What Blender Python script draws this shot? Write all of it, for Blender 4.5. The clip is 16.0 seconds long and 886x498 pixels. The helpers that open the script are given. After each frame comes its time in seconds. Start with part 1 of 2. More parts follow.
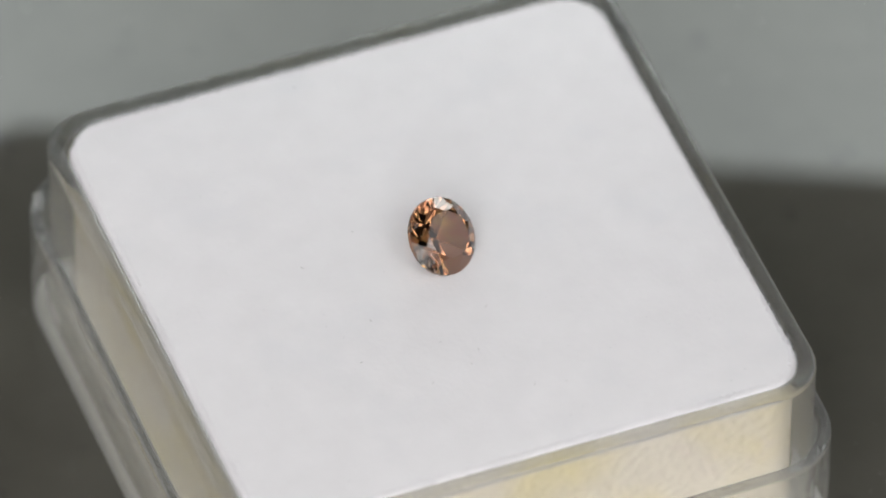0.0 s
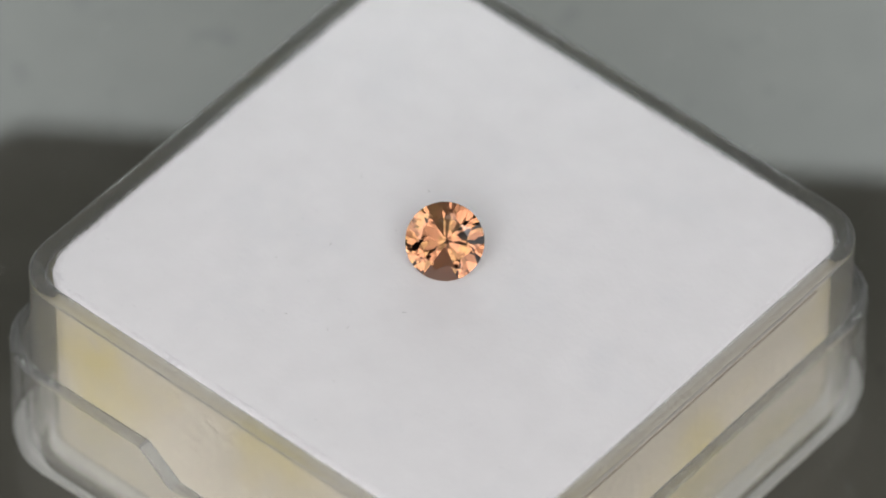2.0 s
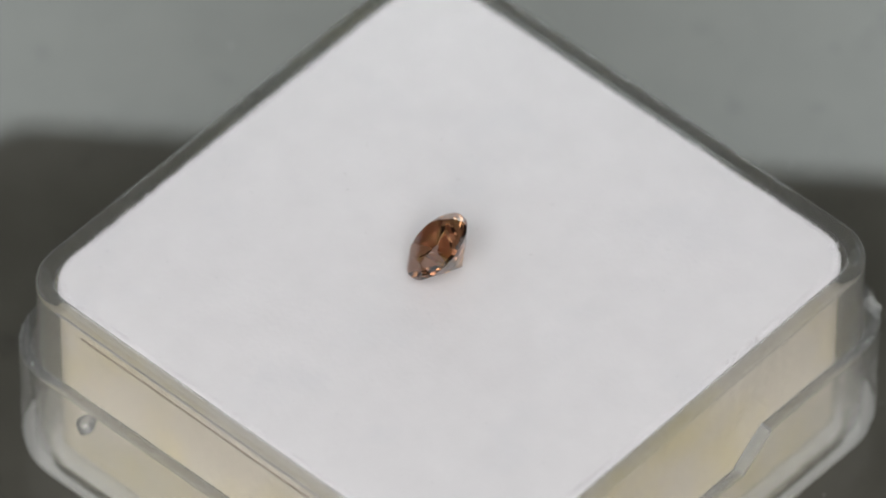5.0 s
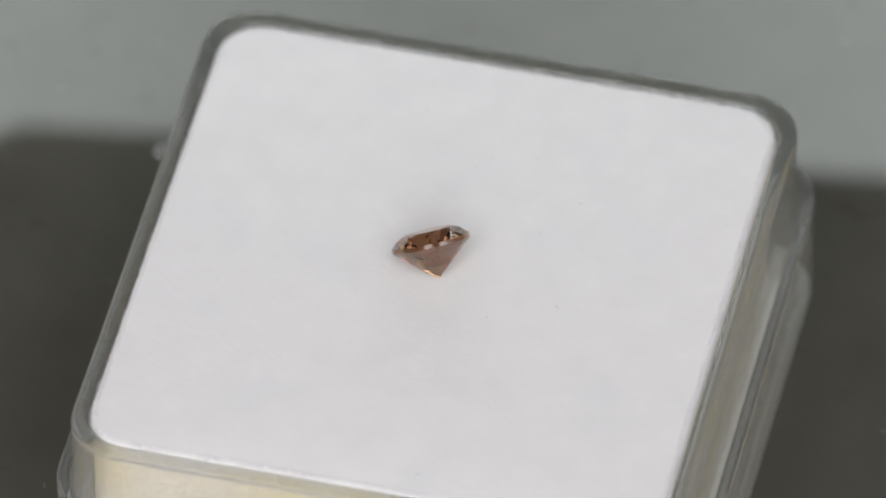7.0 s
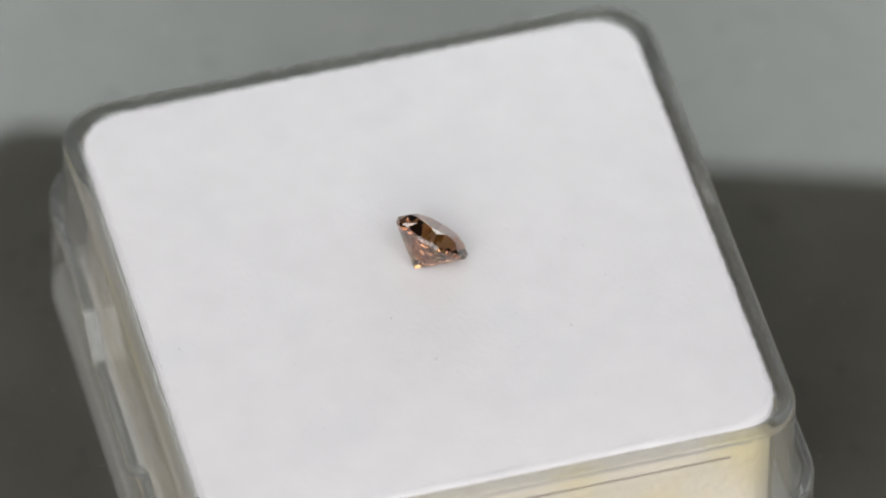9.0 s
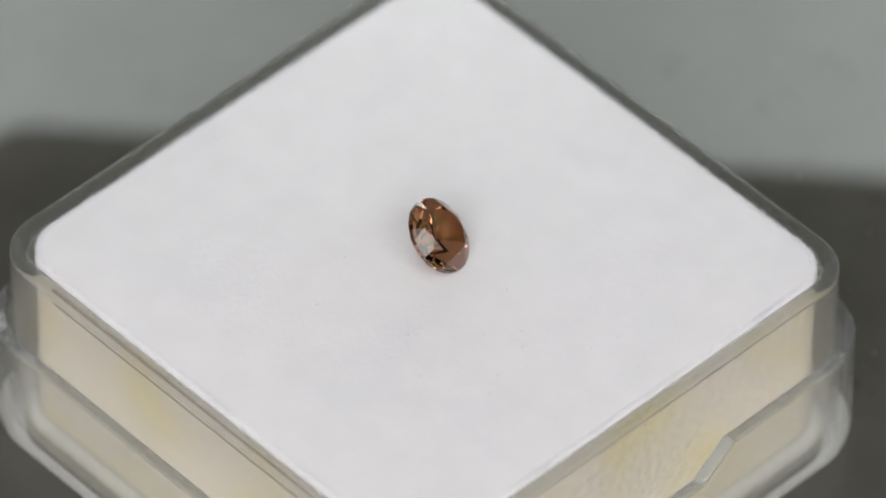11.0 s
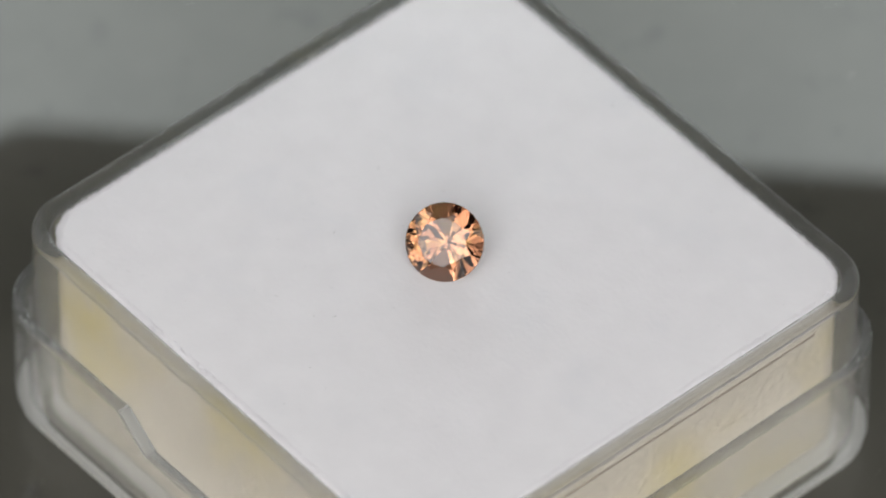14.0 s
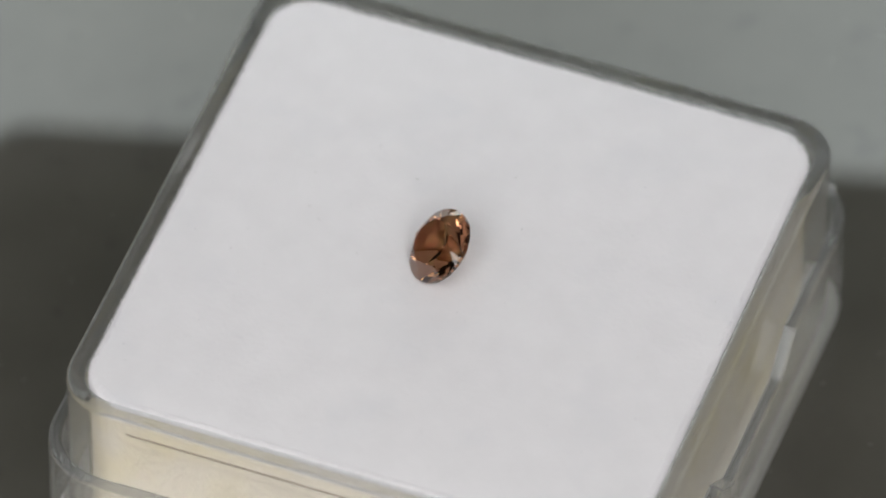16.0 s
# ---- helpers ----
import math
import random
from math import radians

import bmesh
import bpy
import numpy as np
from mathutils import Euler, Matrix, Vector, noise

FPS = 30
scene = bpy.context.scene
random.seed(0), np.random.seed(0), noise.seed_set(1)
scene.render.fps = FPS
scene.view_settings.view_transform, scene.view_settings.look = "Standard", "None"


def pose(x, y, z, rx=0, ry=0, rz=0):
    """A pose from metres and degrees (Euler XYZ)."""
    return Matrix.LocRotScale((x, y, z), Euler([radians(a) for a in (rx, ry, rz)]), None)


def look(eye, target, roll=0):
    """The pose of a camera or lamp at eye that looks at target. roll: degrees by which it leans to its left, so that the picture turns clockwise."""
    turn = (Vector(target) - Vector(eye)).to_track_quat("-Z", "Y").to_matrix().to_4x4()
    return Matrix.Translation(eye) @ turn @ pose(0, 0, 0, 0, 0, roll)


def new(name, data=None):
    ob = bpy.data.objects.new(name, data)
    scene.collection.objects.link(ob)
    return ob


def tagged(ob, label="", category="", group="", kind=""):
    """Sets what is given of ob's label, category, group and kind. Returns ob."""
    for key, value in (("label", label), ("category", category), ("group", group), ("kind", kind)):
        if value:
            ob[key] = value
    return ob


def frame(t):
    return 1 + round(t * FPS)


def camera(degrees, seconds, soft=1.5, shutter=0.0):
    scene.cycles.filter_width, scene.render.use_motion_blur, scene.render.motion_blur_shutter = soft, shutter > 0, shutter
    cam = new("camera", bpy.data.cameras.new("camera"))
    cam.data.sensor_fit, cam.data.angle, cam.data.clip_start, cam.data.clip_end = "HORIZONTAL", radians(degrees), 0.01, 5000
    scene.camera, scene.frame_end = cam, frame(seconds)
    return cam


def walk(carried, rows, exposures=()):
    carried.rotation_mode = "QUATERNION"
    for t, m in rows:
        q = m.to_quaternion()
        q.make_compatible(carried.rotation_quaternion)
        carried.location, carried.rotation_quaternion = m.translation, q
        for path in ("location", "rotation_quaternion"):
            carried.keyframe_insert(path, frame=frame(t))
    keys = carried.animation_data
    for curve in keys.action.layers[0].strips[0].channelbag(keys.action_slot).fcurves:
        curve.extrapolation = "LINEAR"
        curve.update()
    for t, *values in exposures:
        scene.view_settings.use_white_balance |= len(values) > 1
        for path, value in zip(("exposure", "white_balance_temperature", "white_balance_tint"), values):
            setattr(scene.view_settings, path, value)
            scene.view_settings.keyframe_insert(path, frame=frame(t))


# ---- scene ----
# One still camera above a slowly turning display plate.
cam = camera(5.0, 16.0, soft=1.8)
EYE, AIM = (0.0, -0.44806, 0.50515), (0.000354, 0.000732, 0.017273)
STOPS = ((0.0, 0.18), (0.5, 0.14), (1.0, 0.03), (4.0, 0.02), (6.5, 0.1), (8.0, 0.17), (8.5, 0.2), (9.2, 0.2), (11.3, 0.17), (12.0, 0.08), (12.5, 0.02), (16.0, 0.02))
walk(cam, [(0.0, look(EYE, AIM, 0.39)), (16.0, look(EYE, AIM, 0.39))], STOPS)
cam.data.dof.use_dof, cam.data.dof.focus_distance, cam.data.dof.aperture_fstop = True, 0.659, 26.0

MM = 0.001
TURN_START, TURN_RATE = 21.67, 30.732          # degrees, degrees a second, clockwise from above
TOP = 16.6                                     # height of the box's rim over the plate, mm
CX, CY = -0.176, 0.932                         # centre of the box beside the axis, mm

# ---- world and light ----
world = bpy.data.worlds.new("room_air")
world.use_nodes = True
world.node_tree.nodes["Background"].inputs[0].default_value = (0.5, 0.52, 0.5, 1)
world.node_tree.nodes["Background"].inputs[1].default_value = 0.05
scene.world = world


def area_lamp(name, eye, target, wide, high, watts, colour):
    data = bpy.data.lights.new(name, "AREA")
    data.shape, data.size, data.size_y, data.energy, data.color = "RECTANGLE", wide, high, watts, colour
    ob = new(name, data)
    ob.matrix_world = look(eye, target)
    return ob


area_lamp("front_strip_light", (-0.03, -0.36, 0.17), (0, 0, 0.015), 0.36, 0.2, 0.66, (1.0, 0.98, 0.96))
for side in (-1, 1):
    area_lamp("side_softbox", (side * 0.62, 0.02, 0.33), (0, 0, 0), 0.64, 0.3, 0.52, (1.0, 0.985, 0.995))
    area_lamp("front_softbox", (side * 0.42, -0.62, 0.82), (0, 0, 0), 0.42, 0.62, 2.5, (1.0, 0.985, 0.985))
area_lamp("camera_softbox", (0.0, -0.70, 0.90), (0, 0, 0), 0.38, 0.36, 0.68, (1.0, 0.985, 0.97))
# Added fill from above to brighten the gem's facets; no known source.
area_lamp("overhead_fill", (0.0, -0.18, 1.0), (0, 0, 0), 0.4, 0.36, 0.5, (1.0, 0.985, 0.98))


# ---- materials ----
def material(name, colour, roughness=0.5, metallic=0.0, transmission=0.0, ior=1.5, spots=(), bump=(), vary=0.0, scale=400, subsurface=0.0):
    """A surface with mottling at two scales and fine relief. spots: (scale, low, high, colour). bump: (scale, distance)."""
    m = bpy.data.materials.new(name)
    m.use_nodes = True
    nt = m.node_tree
    b = nt.nodes["Principled BSDF"]
    b.inputs["Base Color"].default_value = (*colour, 1)
    b.inputs["Roughness"].default_value = roughness
    b.inputs["Metallic"].default_value = metallic
    b.inputs["Transmission Weight"].default_value = transmission
    b.inputs["IOR"].default_value = ior
    co = nt.nodes.new("ShaderNodeTexCoord")

    def cloud(size, detail=4.0):
        n = nt.nodes.new("ShaderNodeTexNoise")
        n.inputs["Scale"].default_value, n.inputs["Detail"].default_value = size, detail
        nt.links.new(co.outputs["Object"], n.inputs["Vector"])
        return n.outputs["Fac"]

    def blend(fac, low, high, first, second):
        r = nt.nodes.new("ShaderNodeMapRange")
        r.inputs["From Min"].default_value, r.inputs["From Max"].default_value = low, high
        nt.links.new(fac, r.inputs["Value"])
        x = nt.nodes.new("ShaderNodeMix")
        x.data_type = "RGBA"
        nt.links.new(r.outputs["Result"], x.inputs["Factor"])
        for sock, value in ((x.inputs[6], first), (x.inputs[7], second)):
            if isinstance(value, tuple):
                sock.default_value = (*value, 1)
            else:
                nt.links.new(value, sock)
        return x.outputs[2]

    if vary or spots:
        tint = blend(cloud(scale), 0.3, 0.7, tuple(c * (1 - vary) for c in colour), tuple(min(1, c * (1 + vary)) for c in colour))
        for size, low, high, other in spots:
            tint = blend(cloud(size), low, high, tint, other)
        nt.links.new(tint, b.inputs["Base Color"])
    last = None
    for size, distance in bump:
        n = nt.nodes.new("ShaderNodeBump")
        n.inputs["Distance"].default_value = distance
        nt.links.new(cloud(size), n.inputs["Height"])
        if last:
            nt.links.new(last, n.inputs["Normal"])
        last = n.outputs["Normal"]
    if last:
        nt.links.new(last, b.inputs["Normal"])
    if roughness > 0.02 and vary:
        r = nt.nodes.new("ShaderNodeMapRange")
        r.inputs["To Min"].default_value, r.inputs["To Max"].default_value = roughness * 0.8, min(1, roughness * 1.2)
        nt.links.new(cloud(scale * 3), r.inputs["Value"])
        nt.links.new(r.outputs["Result"], b.inputs["Roughness"])
    return m


def glow(name, colour, strength):
    """A lit diffuser, a little brighter towards its two ends."""
    m = bpy.data.materials.new(name)
    m.use_nodes = True
    nt = m.node_tree
    nt.nodes.remove(nt.nodes["Principled BSDF"])
    e = nt.nodes.new("ShaderNodeEmission")
    e.inputs["Color"].default_value = (*colour, 1)
    co = nt.nodes.new("ShaderNodeTexCoord")
    split = nt.nodes.new("ShaderNodeSeparateXYZ")
    away = nt.nodes.new("ShaderNodeMath")
    away.operation = "ABSOLUTE"
    level = nt.nodes.new("ShaderNodeMapRange")
    level.interpolation_type = "SMOOTHSTEP"
    level.inputs["From Min"].default_value, level.inputs["From Max"].default_value = 0.0, 0.045
    level.inputs["To Min"].default_value, level.inputs["To Max"].default_value = strength * 0.9, strength * 1.28
    nt.links.new(co.outputs["Object"], split.inputs[0])
    nt.links.new(split.outputs["X"], away.inputs[0])
    nt.links.new(away.outputs[0], level.inputs["Value"])
    nt.links.new(level.outputs["Result"], e.inputs["Strength"])
    nt.links.new(e.outputs[0], nt.nodes["Material Output"].inputs[0])
    return m


def clear_plastic(name, straight, fog, colour=(0.97, 0.985, 0.975)):
    """Moulded polystyrene: part refracts, part lets light straight through, with a diffuse haze of strength fog."""
    m = material(name, colour, 0.03, 0, 1, 1.5, bump=((260, 0.00002),))
    nt = m.node_tree
    def node(kind, colour):
        n = nt.nodes.new(kind)
        n.inputs["Color"].default_value = (*colour, 1)
        return n.outputs[0]
    def mix(fac, a, b):
        n = nt.nodes.new("ShaderNodeMixShader")
        if isinstance(fac, float):
            n.inputs[0].default_value = fac
        else:
            nt.links.new(fac, n.inputs[0])
        nt.links.new(a, n.inputs[1])
        nt.links.new(b, n.inputs[2])
        return n.outputs[0]
    gloss = nt.nodes.new("ShaderNodeBsdfGlossy")
    gloss.inputs["Roughness"].default_value = 0.06
    facing = nt.nodes.new("ShaderNodeLayerWeight")
    facing.inputs["Blend"].default_value = 0.5
    steep = nt.nodes.new("ShaderNodeMath")
    steep.operation = "POWER"
    steep.inputs[1].default_value = 5.0
    nt.links.new(facing.outputs["Facing"], steep.inputs[0])
    shine = nt.nodes.new("ShaderNodeMapRange")
    shine.inputs["To Min"].default_value, shine.inputs["To Max"].default_value = 0.04, 0.9
    nt.links.new(steep.outputs[0], shine.inputs["Value"])
    thin = mix(shine.outputs[0], node("ShaderNodeBsdfTransparent", (0.985, 0.983, 0.98)), gloss.outputs[0])
    haze = mix(0.5, node("ShaderNodeBsdfDiffuse", (0.85, 0.86, 0.85)), node("ShaderNodeBsdfTranslucent", (0.85, 0.86, 0.85)))
    clear = mix(straight, nt.nodes["Principled BSDF"].outputs[0], thin)
    nt.links.new(mix(fog, clear, haze), nt.nodes["Material Output"].inputs[0])
    return m


CLEAR = clear_plastic("clear_plastic", 0.85, 0.055)
# Grey base colours stand in for dark inner reflections in the clear rims.
EDGE = clear_plastic("clear_plastic_shade_tint", 0.15, 0.05, (0.52, 0.54, 0.56))
LID_EDGE = clear_plastic("clear_plastic_lid_shade_tint", 0.0, 0.06, (0.46, 0.48, 0.50))
# Strong white haze imitates light caught in the base edge and floor.
BASE = clear_plastic("glint_haze_base", 0.4, 0.8)
# Haze puts the notch steps' bright reflection into colour; also whitens the chip.
HAZED = clear_plastic("hazed_plastic", 0.36, 0.16)
FELT = material("white_foam_top", (0.868, 0.858, 0.875), 0.95, vary=0.02, scale=350, bump=((700, 0.00002), (2600, 0.00002)),
                spots=((160, 0.55, 0.8, (0.82, 0.82, 0.845)), (4200, 0.72, 0.78, (0.62, 0.62, 0.64))))
CORE = material("aged_foam", (0.82, 0.76, 0.645), 0.95, vary=0.04, scale=500, bump=((1500, 0.0002),),
                spots=((110, 0.47, 0.72, (0.80, 0.70, 0.39)), (420, 0.62, 0.75, (0.80, 0.72, 0.63)), (2400, 0.66, 0.72, (0.70, 0.64, 0.54))))
SLIT = material("foam_slit", (0.27, 0.22, 0.18), 0.9, vary=0.1)
GEM = material("peach_gem", (0.45, 0.195, 0.104), 0.0, 0, 1, 1.8, spots=((520, 0.5, 0.58, (0.45, 0.28, 0.10)),))
PLATE = material("black_acrylic", (0.080, 0.078, 0.066), 0.03, 0, 0, 1.5, vary=0.12, scale=90,
                 spots=((240, 0.62, 0.8, (0.055, 0.053, 0.048)), (1500, 0.72, 0.8, (0.09, 0.09, 0.085))))
SPECK = material("dust", (0.35, 0.35, 0.33), 0.9, vary=0.1)
LINT_GREY = material("lint_grey", (0.42, 0.41, 0.40), 0.9, vary=0.1)
BLACK = material("black_plastic", (0.03, 0.03, 0.032), 0.4, vary=0.1, bump=((900, 0.00005),))
TABLE = material("dark_tabletop", (0.05, 0.048, 0.045), 0.5, vary=0.2, scale=30, bump=((300, 0.0001),))
PAINT = material("grey_paint", (0.14, 0.145, 0.14), 0.8, vary=0.05, scale=8, bump=((120, 0.0005),))
LIT = glow("lit_diffuser", (0.92, 1.0, 0.985), 3.4)


# ---- mesh helpers ----
def part(name, bm, mat, parent=None, label="", smooth=False, turn=True):
    me = bpy.data.meshes.new(name)
    if turn:
        bmesh.ops.recalc_face_normals(bm, faces=bm.faces)
    bm.to_mesh(me)
    bm.free()
    me.materials.append(mat)
    if smooth:
        for q in me.polygons:
            q.use_smooth = True
    ob = new(name, me)
    if parent:
        ob.parent = parent
    if label:
        tagged(ob, label)
    return ob


def block(bm, x0, x1, y0, y1, z0, z1, bevel=0.0):
    made = bmesh.ops.create_cube(bm, size=1, matrix=Matrix.Translation(((x0 + x1) / 2, (y0 + y1) / 2, (z0 + z1) / 2))
                                 @ Matrix.Diagonal((x1 - x0, y1 - y0, z1 - z0, 1)))
    if bevel:
        edges = list({e for v in made["verts"] for e in v.link_edges})
        bmesh.ops.bevel(bm, geom=edges, offset=bevel, segments=2, profile=0.5, affect="EDGES")
    return bm


def outline(half, radius, stations=(), steps=7):
    """Points round a rounded square, anticlockwise, mm. stations: extra places along the two straight y sides."""
    c, out = half - radius, []
    for k in range(4):
        a0 = k * 90
        for i in range(steps + 1):
            a = radians(a0 + 90 * i / steps)
            sx, sy = ((1, 1), (-1, 1), (-1, -1), (1, -1))[k]
            out.append((sx * c + radius * math.cos(a), sy * c + radius * math.sin(a)))
        if k == 0:
            out += [(x, half) for x in sorted(stations, reverse=True)]
        if k == 1:
            out += [(-half, y) for y in (8.0, 0.0, -8.0)]
        if k == 2:
            out += [(x, -half) for x in sorted(stations)]
        if k == 3:
            out += [(half, y) for y in (-8.0, 0.0, 8.0)]
    return out


def seat(x, y, z, lift):
    """Height of a level z of the tray or its foam: both sit a little askew in the lid, higher towards -x and -y, mm."""
    return z + (lift - 0.0148 * x - 0.0131 * y) * max(0.0, min(1.0, (z + TOP - 1.2) / (TOP - 2.0)))


def shell(levels, stations=(), height=None, caps=True, at=(0, 0)):
    """A hollow tray from rings (half, radius, z) that run up its outside and down its inside, mm."""
    bm, rings = bmesh.new(), []
    for half, radius, z in levels:
        ring = []
        for x, y in outline(half, radius, stations):
            zz = height(x, y, z) if height else z
            ring.append(bm.verts.new(((x + CX + at[0]) * MM, (y + CY + at[1]) * MM, (zz + TOP) * MM)))
        rings.append(ring)
    n = len(rings[0])
    for a, b in zip(rings, rings[1:]):
        for i in range(n):
            bm.faces.new((a[i], a[(i + 1) % n], b[(i + 1) % n], b[i]))
    if caps:
        bm.faces.new(rings[0])
        bm.faces.new(rings[-1])
    return bm


# ---- the room ----
def room():
    x0, x1, y0, y1, z0, z1 = -1.8, 1.8, -1.6, 1.6, -0.78, 1.8
    for name, b in (("wall_north", (x0, x1, y1, y1 + 0.1, z0, z1)), ("wall_south", (x0, x1, y0 - 0.1, y0, z0, z1)),
                    ("wall_west", (x0 - 0.1, x0, y0 - 0.1, y1 + 0.1, z0, z1)), ("wall_east", (x1, x1 + 0.1, y0 - 0.1, y1 + 0.1, z0, z1)),
                    ("floor", (x0, x1, y0, y1, z0 - 0.1, z0)), ("ceiling", (x0 - 0.1, x1 + 0.1, y0 - 0.1, y1 + 0.1, z1, z1 + 0.1))):
        tagged(part(name, block(bmesh.new(), *b), PAINT), "plain grey painted " + name.split("_")[0], name.split("_")[0], kind="structure")


def table():
    ob = new("table")
    tagged(ob, "dark table under the display turntable", "table")
    part("tabletop", block(bmesh.new(), -0.6, 0.6, -0.4, 0.4, -0.062, -0.032, 0.003), TABLE, ob)
    for x in (-0.55, 0.55):
        for y in (-0.35, 0.35):
            part("leg", block(bmesh.new(), x - 0.025, x + 0.025, y - 0.025, y + 0.025, -0.78, -0.062, 0.002), TABLE, ob)


def light_panel():
    """A lit panel that stands behind the turntable; the glossy plate mirrors its face and its upper edge."""
    ob = new("light_panel")
    tagged(ob, "lit white diffuser panel standing behind the turntable", "lamp")
    y = 0.078
    def slab(points, y0, y1):
        bm = bmesh.new()
        rings = [[bm.verts.new((x, yy, z)) for x, z in points] for yy in (y0, y1)]
        n = len(points)
        for i in range(n):
            bm.faces.new((rings[0][i], rings[0][(i + 1) % n], rings[1][(i + 1) % n], rings[1][i]))
        bm.faces.new(rings[0])
        bm.faces.new(rings[1])
        return bm
    part("diffuser", slab(((-0.044, 0.035), (0.044, 0.035), (0.044, EDGE_R - 0.0013), (0.0342, EDGE_B), (-0.0288, EDGE_A), (-0.0316, EDGE_A - 0.0002), (-0.0332, EDGE_A + 0.0009), (-0.040, EDGE_A + 0.007), (-0.044, EDGE_A + 0.008)), y, y + 0.003), LIT, ob, "glowing white diffuser")
    part("housing", block(bmesh.new(), -0.046, 0.046, y + 0.0032, y + 0.016, 0.033, 0.064, 0.002), BLACK, ob)
    part("stem", block(bmesh.new(), -0.008, 0.008, y + 0.004, y + 0.014, -0.026, 0.033, 0.001), BLACK, ob)
    part("foot", block(bmesh.new(), -0.04, 0.04, y - 0.006, y + 0.05, -0.032, -0.026, 0.001), BLACK, ob)


# ---- things on the plate, all turning about the axis ----
def turntable():
    base = new("turntable")
    tagged(base, "black motor turntable with a glossy turning plate", "turntable")
    bm = bmesh.new()
    bmesh.ops.create_cone(bm, cap_ends=True, segments=96, radius1=0.064, radius2=0.06, depth=0.026, matrix=Matrix.Translation((0, 0, -0.019)))
    part("housing", bm, BLACK, base)
    bm = bmesh.new()
    rings = [[bm.verts.new((r * math.cos(i * math.pi / 80), r * math.sin(i * math.pi / 80), z)) for i in range(160)]
             for r, z in ((0.0585, -0.0058), (0.0595, -0.0050), (0.0595, -0.0006), (0.0589, 0.0))]
    for a, b in zip(rings, rings[1:]):
        for i in range(160):
            bm.faces.new((a[i], a[(i + 1) % 160], b[(i + 1) % 160], b[i]))
    bm.faces.new(rings[0])
    bm.faces.new(rings[-1])
    return part("plate", bm, PLATE, base, "glossy black acrylic plate")


def dust():
    """Fine dust lying on the plate."""
    rnd, bm = random.Random(5), bmesh.new()
    spots = [(-28.9, 13.06, 0.42)]
    for _ in range(260):
        a, r = rnd.uniform(0, 2 * math.pi), rnd.uniform(20, 50)
        spots.append((r * math.cos(a), r * math.sin(a), rnd.choice((0.04, 0.05, 0.06, 0.09, 0.13))))
    for x, y, s in spots:
        m = Matrix.Translation((x * MM, y * MM, s * 0.25 * MM)) @ Matrix.Rotation(rnd.uniform(0, 3), 4, "Z") @ Matrix.Diagonal((s * MM, s * rnd.uniform(0.5, 1) * MM, s * 0.5 * MM, 1))
        bmesh.ops.create_icosphere(bm, subdivisions=1, radius=0.6, matrix=m)
    return tagged(part("dust", bm, SPECK), "pale dust specks on the black plate", "dust", kind="stuff")


LID_AT, TRAY_AT = (-0.25, -0.15), (-0.12, 0.0)      # both sit a little off the foam's centre, mm
STEPS = (-7.4, -4.8, 4.8, 7.4)


def lid_height(x, y, z):
    """The outer tray's rim dips in the middle of its two y sides."""
    if z < -8.4 or abs(y) < 19.5:
        return z
    dip = max(0.0, min(1.0, (7.4 - abs(x)) / 2.6))
    return z - 2.2 * dip


def tray_height(x, y, z):
    return seat(x, y, z, 0.32)


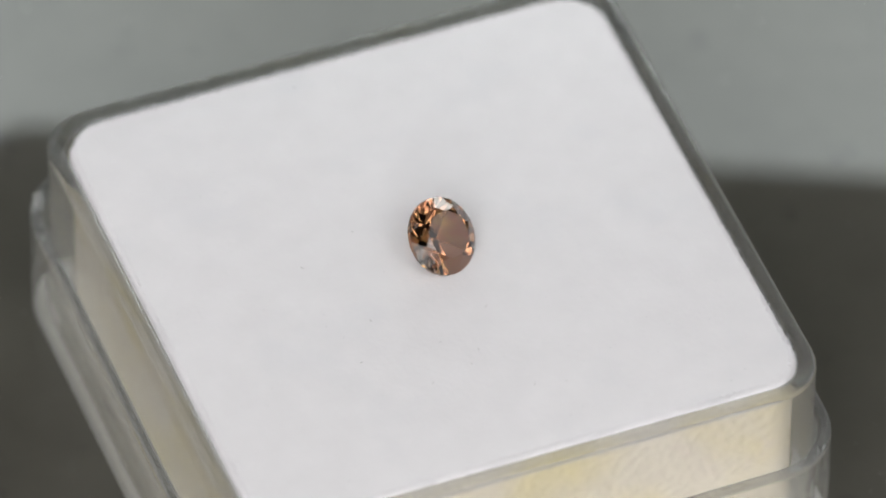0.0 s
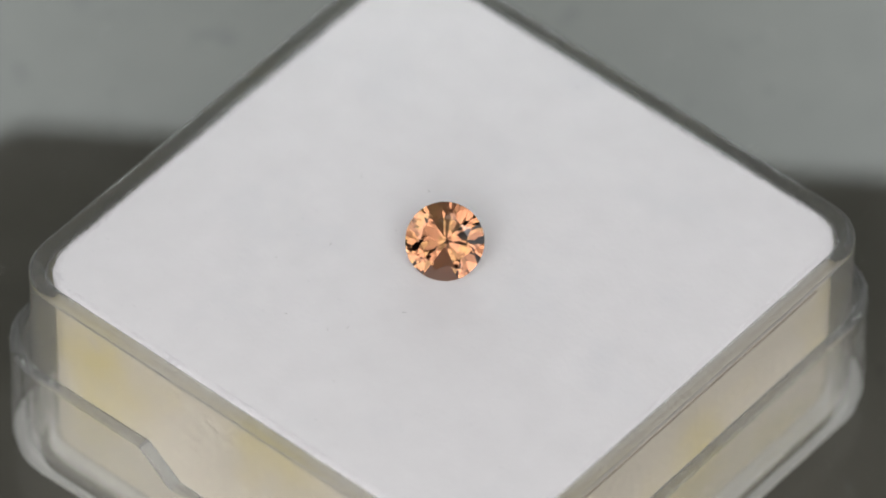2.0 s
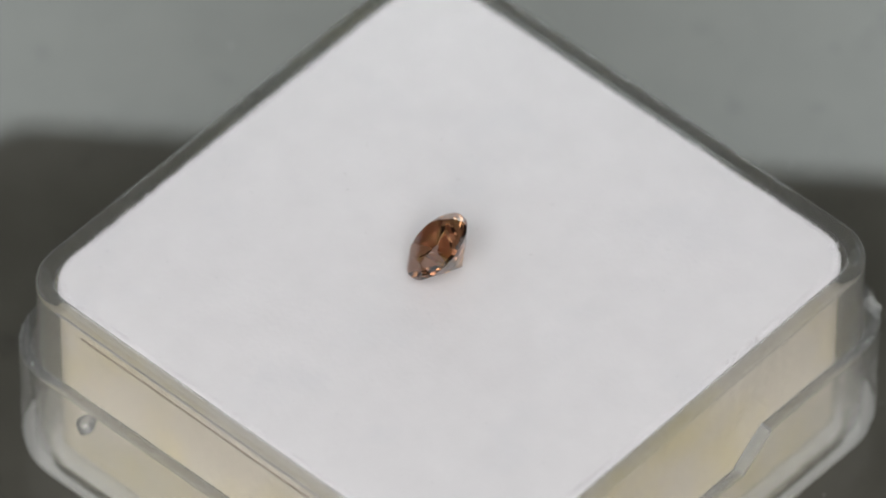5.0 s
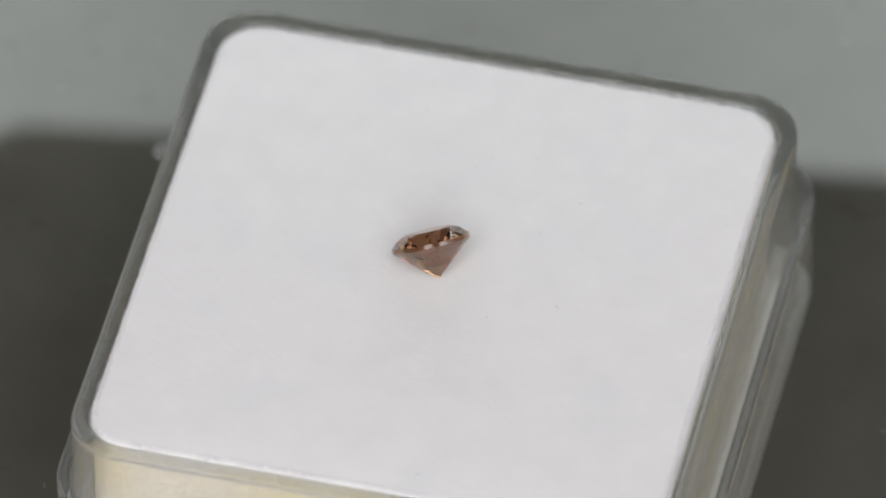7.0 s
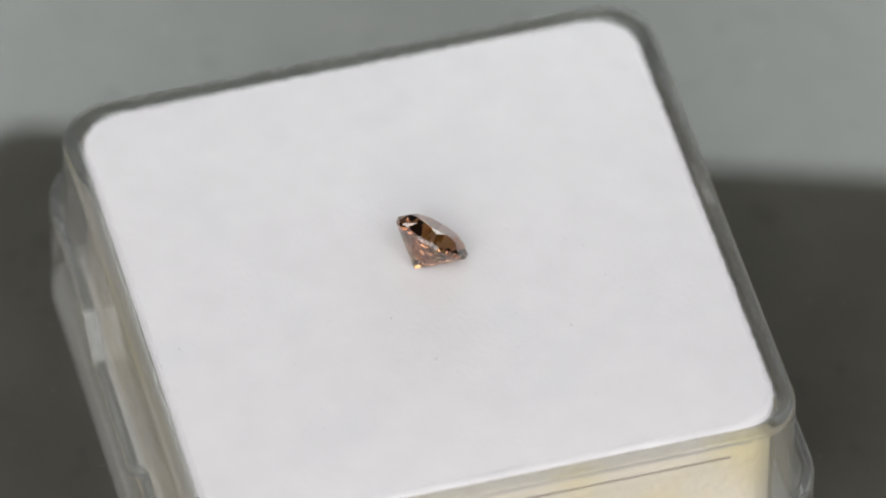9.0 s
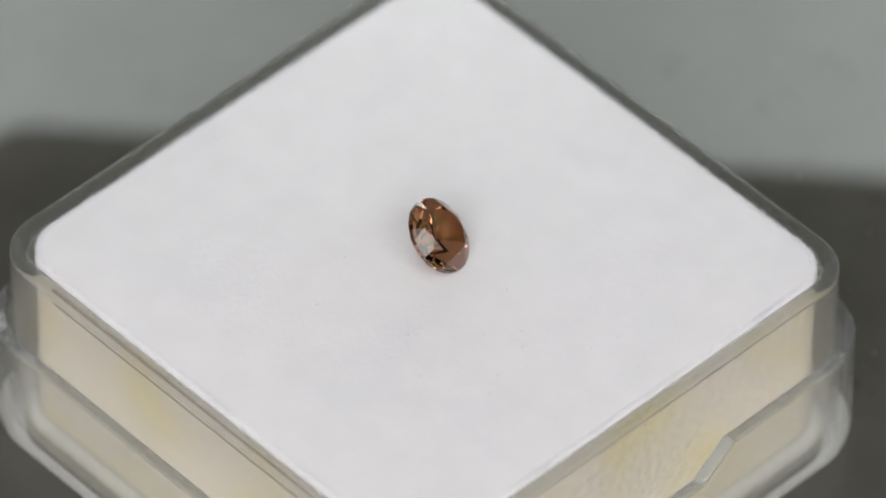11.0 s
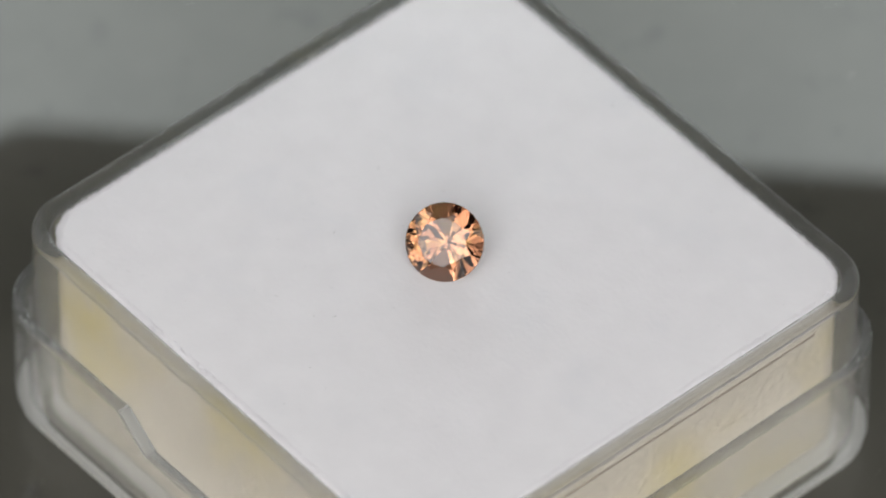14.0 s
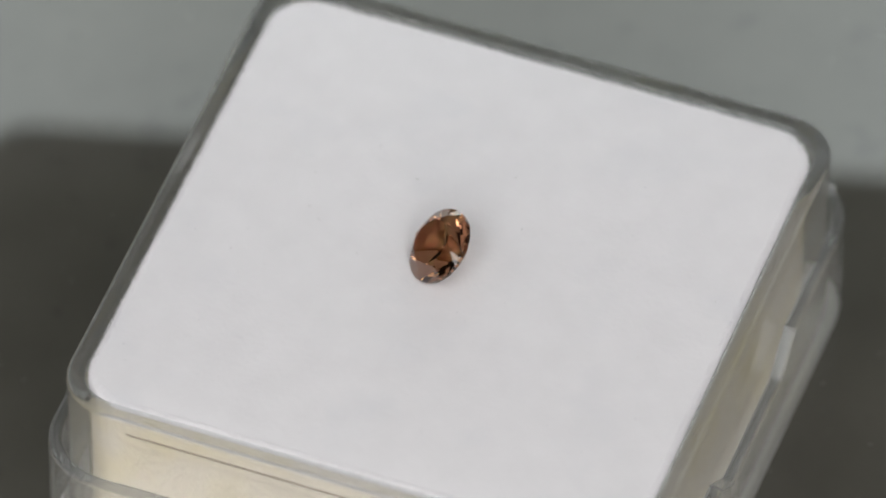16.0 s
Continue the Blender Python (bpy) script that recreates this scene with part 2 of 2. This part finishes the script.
def clear_box():
    box = new("gem_box")
    tagged(box, "clear plastic gem box, inner tray standing in its notched lid", "box")
    low = ((19.8, 3.4, -TOP), (20.5, 3.9, -TOP + 0.2), (21.15, 4.4, -TOP + 1.1), (21.4, 4.7, -TOP + 1.9))
    lid_out = ((21.4, 4.7, -TOP + 1.9), (21.45, 4.7, -TOP + 2.6), (21.45, 4.7, -6.1))
    lid_rim = ((21.45, 4.7, -6.1), (21.42, 4.67, -5.97), (21.34, 4.6, -5.88), (21.2, 4.45, -5.85), (20.8, 4.15, -5.85), (20.65, 4.05, -5.92), (20.6, 4.0, -6.1))
    lid_in = ((20.6, 4.0, -6.1), (20.6, 4.0, -TOP + 2.0), (20.1, 3.6, -TOP + 1.25), (19.6, 3.3, -TOP + 1.1))
    lid = part("lid", shell(lid_out, STEPS, lid_height, False, LID_AT), CLEAR, box, "clear lid with finger notches", turn=False)
    part("inner_wall", shell(lid_in, STEPS, lid_height, False, LID_AT), CLEAR, lid, turn=False)
    part("rim", shell(lid_rim, STEPS, lid_height, False, LID_AT), LID_EDGE, lid, "clear polished rim, tinted grey for its inner shade", turn=False)
    part("base", shell(low, STEPS, None, False, LID_AT), BASE, lid, "rounded base edge, white haze for caught light", turn=False)
    for sx in (-1, 1):
        for sy in (-1, 1):
            bm = bmesh.new()
            cut = [bm.verts.new(((sx * x + CX + LID_AT[0]) * MM, (sy * y + CY + LID_AT[1]) * MM, (TOP + z + 0.03) * MM)) for x, y, z in
                   ((7.45, 21.5, -5.83), (7.45, 20.64, -5.83), (4.75, 20.64, -8.03), (4.75, 21.5, -8.03))]
            low_side = [bm.verts.new(v.co - Vector((0, 0, 0.35 * MM))) for v in cut]
            bm.faces.new(cut)
            bm.faces.new(low_side)
            for i in range(4):
                bm.faces.new((cut[i], cut[(i + 1) % 4], low_side[(i + 1) % 4], low_side[i]))
            part("notch_step", bm, HAZED, lid, "slanting step of the notch, hazed for its reflection")
    tray_out = ((19.2, 2.6, -TOP + 1.15), (19.8, 3.1, -TOP + 1.5), (20.22, 3.5, -TOP + 2.3), (20.22, 3.5, -0.35))
    tray_rim = ((20.22, 3.5, -0.35), (20.2, 3.48, -0.18), (20.1, 3.4, -0.05), (19.92, 3.25, 0.0), (19.4, 2.85, 0.0), (19.2, 2.72, -0.06), (19.08, 2.62, -0.2), (19.05, 2.6, -0.4))
    tray_in = ((19.05, 2.6, -0.4), (18.95, 2.55, -TOP + 2.0), (18.6, 2.4, -TOP + 1.65))
    floor_bm = shell(((19.6, 3.3, -TOP + 1.1), (19.2, 2.6, -TOP + 1.15)))
    part("floor", floor_bm, BASE, lid, "floor with white haze for refracted foam brightness")
    tray = part("tray", shell(tray_out, height=tray_height, caps=False, at=TRAY_AT), CLEAR, box, "clear open tray", turn=False)
    part("inner_wall", shell(tray_in, height=tray_height, caps=False, at=TRAY_AT), CLEAR, tray, turn=False)
    part("rim", shell(tray_rim, height=tray_height, caps=False, at=TRAY_AT), EDGE, tray, "clear polished rim, tinted grey for its inner shade", smooth=True, turn=False)
    bm = bmesh.new()
    bmesh.ops.create_icosphere(bm, subdivisions=3, radius=0.62 * MM, matrix=Matrix.Translation(((21.75 + CX) * MM, (-12.2 + CY) * MM, (TOP - 6.4) * MM)) @ Matrix.Diagonal((1.2, 0.95, 0.85, 1)))
    for v in bm.verts:
        v.co += Vector((noise.noise(v.co * 1700), noise.noise(v.co * 1700 + Vector((5, 0, 0))), noise.noise(v.co * 1700 + Vector((0, 7, 0))))) * 0.0003
    part("moulding_nub", bm, EDGE, lid, "rough clear nub left by moulding")
    bm = bmesh.new()
    bmesh.ops.create_icosphere(bm, subdivisions=3, radius=0.5 * MM, matrix=Matrix.Translation(((-20.5 + CX) * MM, (19.1 + CY) * MM, (TOP - 6.15) * MM)) @ Matrix.Rotation(radians(55), 4, "Z") @ Matrix.Diagonal((2.1, 0.7, 1.0, 1)))
    for v in bm.verts:
        v.co += Vector((noise.noise(v.co * 1500), noise.noise(v.co * 1500 + Vector((5, 0, 0))), noise.noise(v.co * 1500 + Vector((0, 7, 0))))) * 0.0004
    part("chipped_corner", bm, HAZED, lid, "rough whitish chip on the lid's corner")
    for ob in box.children_recursive:
        ob.visible_shadow = False
    return box


FOAM_LIFT = 0.27


def foam_top(x, y):
    """Height of the foam's upper face, mm over the rim, at x, y from the box's centre."""
    u, v = abs(x) / 18.9, abs(y) / 18.9
    return seat(x, y, -0.12 + 0.35 * (1 - u ** 4) * (1 - v ** 4), FOAM_LIFT)


LINT = ((-7.8, -7.8), (1.6, -6.0), (-1.2, -10.4), (-4.1, -11.1), (-5.9, -4.6), (-2.95, 17.2), (2.0, -13.5), (-0.3, -9.4))


def foam():
    pad = new("foam_pad")
    tagged(pad, "white foam pad with yellowed sides in the clear tray", "foam pad")
    def ring(half, radius, z):
        return [((x + CX) * MM, (y + CY) * MM, (TOP + seat(x, y, z, FOAM_LIFT)) * MM) for x, y in outline(half, radius, (), 12)]
    # core
    bm = bmesh.new()
    rings = [[bm.verts.new(c) for c in ring(*l)] for l in ((18.55, 2.4, -TOP + 1.7), (18.8, 2.6, -TOP + 1.95), (18.8, 2.6, -6.0), (18.8, 2.6, -1.1), (18.7, 2.9, -0.95))]
    n = len(rings[0])
    for a, b in zip(rings, rings[1:]):
        for i in range(n):
            bm.faces.new((a[i], a[(i + 1) % n], b[(i + 1) % n], b[i]))
    bm.faces.new(rings[0])
    bm.faces.new(rings[-1])
    part("core", bm, CORE, pad, "cream foam core with yellow stains")
    # top sheet: concentric rings that swell to the middle, with an uneven cut edge
    bm = bmesh.new()
    rings = []
    base = outline(18.9, 2.95, (), 12)
    fine = []
    for (x0, y0), (x1, y1) in zip(base, base[1:] + base[:1]):
        k = max(1, int(math.hypot(x1 - x0, y1 - y0) / 0.22))
        fine += [(x0 + (x1 - x0) * i / k, y0 + (y1 - y0) * i / k) for i in range(k)]
    prof = ((1.0, -1.18), (1.004, -0.95), (1.004, -0.3), (1.001, -0.1), (0.996, -0.03), (0.98, 0.0), (0.9, 0.0), (0.8, 0), (0.6, 0), (0.4, 0), (0.2, 0), (0.06, 0))
    for s, drop in prof:
        row = []
        for x, y in fine:
            rag = 0.09 * noise.noise((x * 3.1, y * 3.1, drop)) + 0.07 * noise.noise((x * 9, y * 9, drop)) if s > 0.95 and drop > -0.9 else 0
            l = math.hypot(x, y)
            px, py = x * s + rag * x / l, y * s + rag * y / l
            pz = foam_top(min(1, s) * x, min(1, s) * y) + drop + 0.035 * noise.noise((px * 0.4, py * 0.4, 3))
            row.append(bm.verts.new(((px + CX) * MM, (py + CY) * MM, (TOP + pz) * MM)))
        rings.append(row)
    n = len(fine)
    for a, b in zip(rings, rings[1:]):
        for i in range(n):
            bm.faces.new((a[i], a[(i + 1) % n], b[(i + 1) % n], b[i]))
    bm.faces.new(rings[-1])
    bm.faces.new(rings[0])
    part("top_sheet", bm, FELT, pad, "soft white foam top with fuzzy cut edges", smooth=True)
    # fuzz: short loose fibres all along the cut edge
    rnd, corners, faces = random.Random(11), [], []
    for _ in range(14000):
        x, y = fine[rnd.randrange(n)]
        l = math.hypot(x, y)
        ox, oy = x / l, y / l
        s = rnd.uniform(0.982, 1.004)
        bx, by = x * s + rnd.uniform(-0.1, 0.1), y * s + rnd.uniform(-0.1, 0.1)
        bz = foam_top(min(18.9, max(-18.9, bx)), min(18.9, max(-18.9, by))) - 0.06 - max(0.0, s - 0.995) * 20
        long = rnd.uniform(0.1, 0.36)
        out, up, side = rnd.uniform(0.0, 0.4), rnd.uniform(0.1, 0.8), rnd.uniform(-0.7, 0.7)
        tip = (bx + long * (ox * out - oy * side), by + long * (oy * out + ox * side), bz + 0.06 + long * up)
        w, k = 0.022, len(corners)
        for p in ((bx - w, by - w, bz), (bx + w, by - w, bz), (bx, by + w, bz), tip):
            corners.append(((p[0] + CX) * MM, (p[1] + CY) * MM, (p[2] + TOP) * MM))
        faces += [(k, k + 1, k + 3), (k + 1, k + 2, k + 3), (k + 2, k, k + 3)]
    me = bpy.data.meshes.new("fuzz")
    me.from_pydata(corners, [], faces)
    me.materials.append(FELT)
    fuzz = new("fuzz", me)
    fuzz.parent = pad
    tagged(fuzz, "loose white fibres along the cut edge", kind="stuff")
    for sx in (-1, 1):
        bm = block(bmesh.new(), (sx * 18.82 + CX - 0.06) * MM, (sx * 18.82 + CX + 0.06) * MM, (CY - 15.5) * MM, (CY + 15.5) * MM, (TOP - 3.06) * MM, (TOP - 2.94) * MM)
        for v in bm.verts:
            v.co.z = (TOP + seat(v.co.x / MM - CX, v.co.y / MM - CY, v.co.z / MM - TOP, FOAM_LIFT)) * MM
        part("slit", bm, SLIT, pad, "thin dark slit in the foam's side")
    return pad


def lint():
    """A few tiny dark fibres caught on the foam."""
    rnd, bm = random.Random(3), bmesh.new()
    spots = LINT + tuple((rnd.uniform(-16, 16), rnd.uniform(-16, 16)) for _ in range(3))
    for x, y in spots:
        a, n = rnd.uniform(0, math.pi), 5
        long, r = rnd.uniform(0.12, 0.28), 0.014
        bend = rnd.uniform(-0.6, 0.6)
        rings = []
        for i in range(n):
            u = (i / (n - 1) - 0.5) * long
            px, py = x + u * math.cos(a + bend * u), y + u * math.sin(a + bend * u)
            pz = TOP + foam_top(px, py) + 0.03
            rings.append([bm.verts.new(((px + CX + r * math.sin(a) * math.cos(k * 2.1)) * MM, (py + CY - r * math.cos(a) * math.cos(k * 2.1)) * MM, (pz + r * math.sin(k * 2.1)) * MM)) for k in range(3)])
        for p, q in zip(rings, rings[1:]):
            for k in range(3):
                bm.faces.new((p[k], p[(k + 1) % 3], q[(k + 1) % 3], q[k]))
        bm.faces.new(rings[0])
        bm.faces.new(rings[-1])
    return tagged(part("lint", bm, LINT_GREY), "tiny grey lint fibres on the white foam", "lint", kind="stuff")


def gemstone():
    """A round brilliant that leans on its pavilion, girdle and culet on the foam."""
    R, girdle = 2.6, 0.12
    SKEW = 11.25          # the pavilion's facets sit turned against the crown's, degrees
    pav, crown, table_r = radians(40.9), radians(36.0), 0.6
    planes = [((0, 0, 1), girdle + R * (1 - table_r) * math.tan(crown) * 0.98)]
    top_z = planes[0][1]
    def add(azimuth, angle, sign, point):
        a = radians(azimuth)
        nrm = (math.sin(angle) * math.cos(a), math.sin(angle) * math.sin(a), sign * math.cos(angle))
        planes.append((nrm, sum(p * q for p, q in zip(nrm, point))))
    for k in range(8):
        a = radians(45 * k)
        add(45 * k, crown, 1, (R * math.cos(a), R * math.sin(a), girdle))
        add(45 * k + SKEW, pav, -1, (0, 0, -girdle - R * math.tan(pav)))
        s = radians(45 * k + 22.5)
        tr = R * table_r * 0.965
        add(45 * k + 22.5 + SKEW, radians(39.5), -1, (0, 0, -girdle - R * 0.86))
        add(45 * k + 22.5, radians(21), 1, (tr * math.cos(s), tr * math.sin(s), top_z))
        for d in (11.25, 33.75):
            h = radians(45 * k + d)
            rr = R * 0.992
            add(45 * k + d, radians(40.5), 1, (rr * math.cos(h), rr * math.sin(h), girdle + 0.02))
            h += radians(SKEW)
            add(45 * k + d + SKEW, radians(42.3), -1, (rr * math.cos(h), rr * math.sin(h), -girdle))
    bm = bmesh.new()
    bmesh.ops.create_cone(bm, cap_ends=True, segments=32, radius1=R, radius2=R, depth=8)
    for nrm, d in planes:
        cut = bmesh.ops.bisect_plane(bm, geom=bm.verts[:] + bm.edges[:] + bm.faces[:], dist=1e-6, plane_co=Vector(nrm) * d, plane_no=nrm, clear_outer=True)
        rim = [e for e in bm.edges if len(e.link_faces) == 1]
        if rim:
            bmesh.ops.holes_fill(bm, edges=rim, sides=0)
    bmesh.ops.dissolve_limit(bm, angle_limit=radians(0.3), verts=bm.verts[:], edges=bm.edges[:])
    lean, heading = 45.5, -57.4
    m = Matrix.Translation((0.38, 0.29, TOP + 0.5 + 1.73)) @ Matrix.Rotation(radians(heading), 4, "Z") @ Matrix.Rotation(radians(90 - lean), 4, "Y") @ Matrix.Rotation(radians(10), 4, "Z")
    bmesh.ops.transform(bm, matrix=Matrix.Scale(MM, 4) @ m, verts=bm.verts[:])
    bmesh.ops.recalc_face_normals(bm, faces=bm.faces)
    gem = new("gemstone")
    tagged(gem, "faceted round peach-orange gem leaning on white foam", "gemstone")
    axis = m.to_3x3().col[2].normalized()
    for name, low, high, label in (("table", 0.99, 2, "flat octagonal table facet"), ("crown", 0.05, 0.99, "crown of kite and star facets"),
                                   ("girdle", -0.05, 0.05, "thin girdle"), ("pavilion", -2, -0.05, "pointed pavilion facets")):
        piece = bm.copy()
        drop = [f for f in piece.faces if not low < f.normal.dot(axis) <= high]
        bmesh.ops.delete(piece, geom=drop, context="FACES")
        part(name, piece, GEM, gem, label, turn=False)
    bm.free()
    return gem


EDGE_A, EDGE_B, EDGE_R = 0.0533, 0.0583, 0.0602
room()
table()
light_panel()
plate = turntable()
specks = dust()
box = clear_box()
pad = foam()
gem = gemstone()
fibres = lint()


def motions():
    for thing in (plate, specks, box, pad, gem, fibres):
        walk(thing, [(i / 5, pose(0, 0, 0, 0, 0, TURN_START - TURN_RATE * i / 5)) for i in range(81)])


motions()
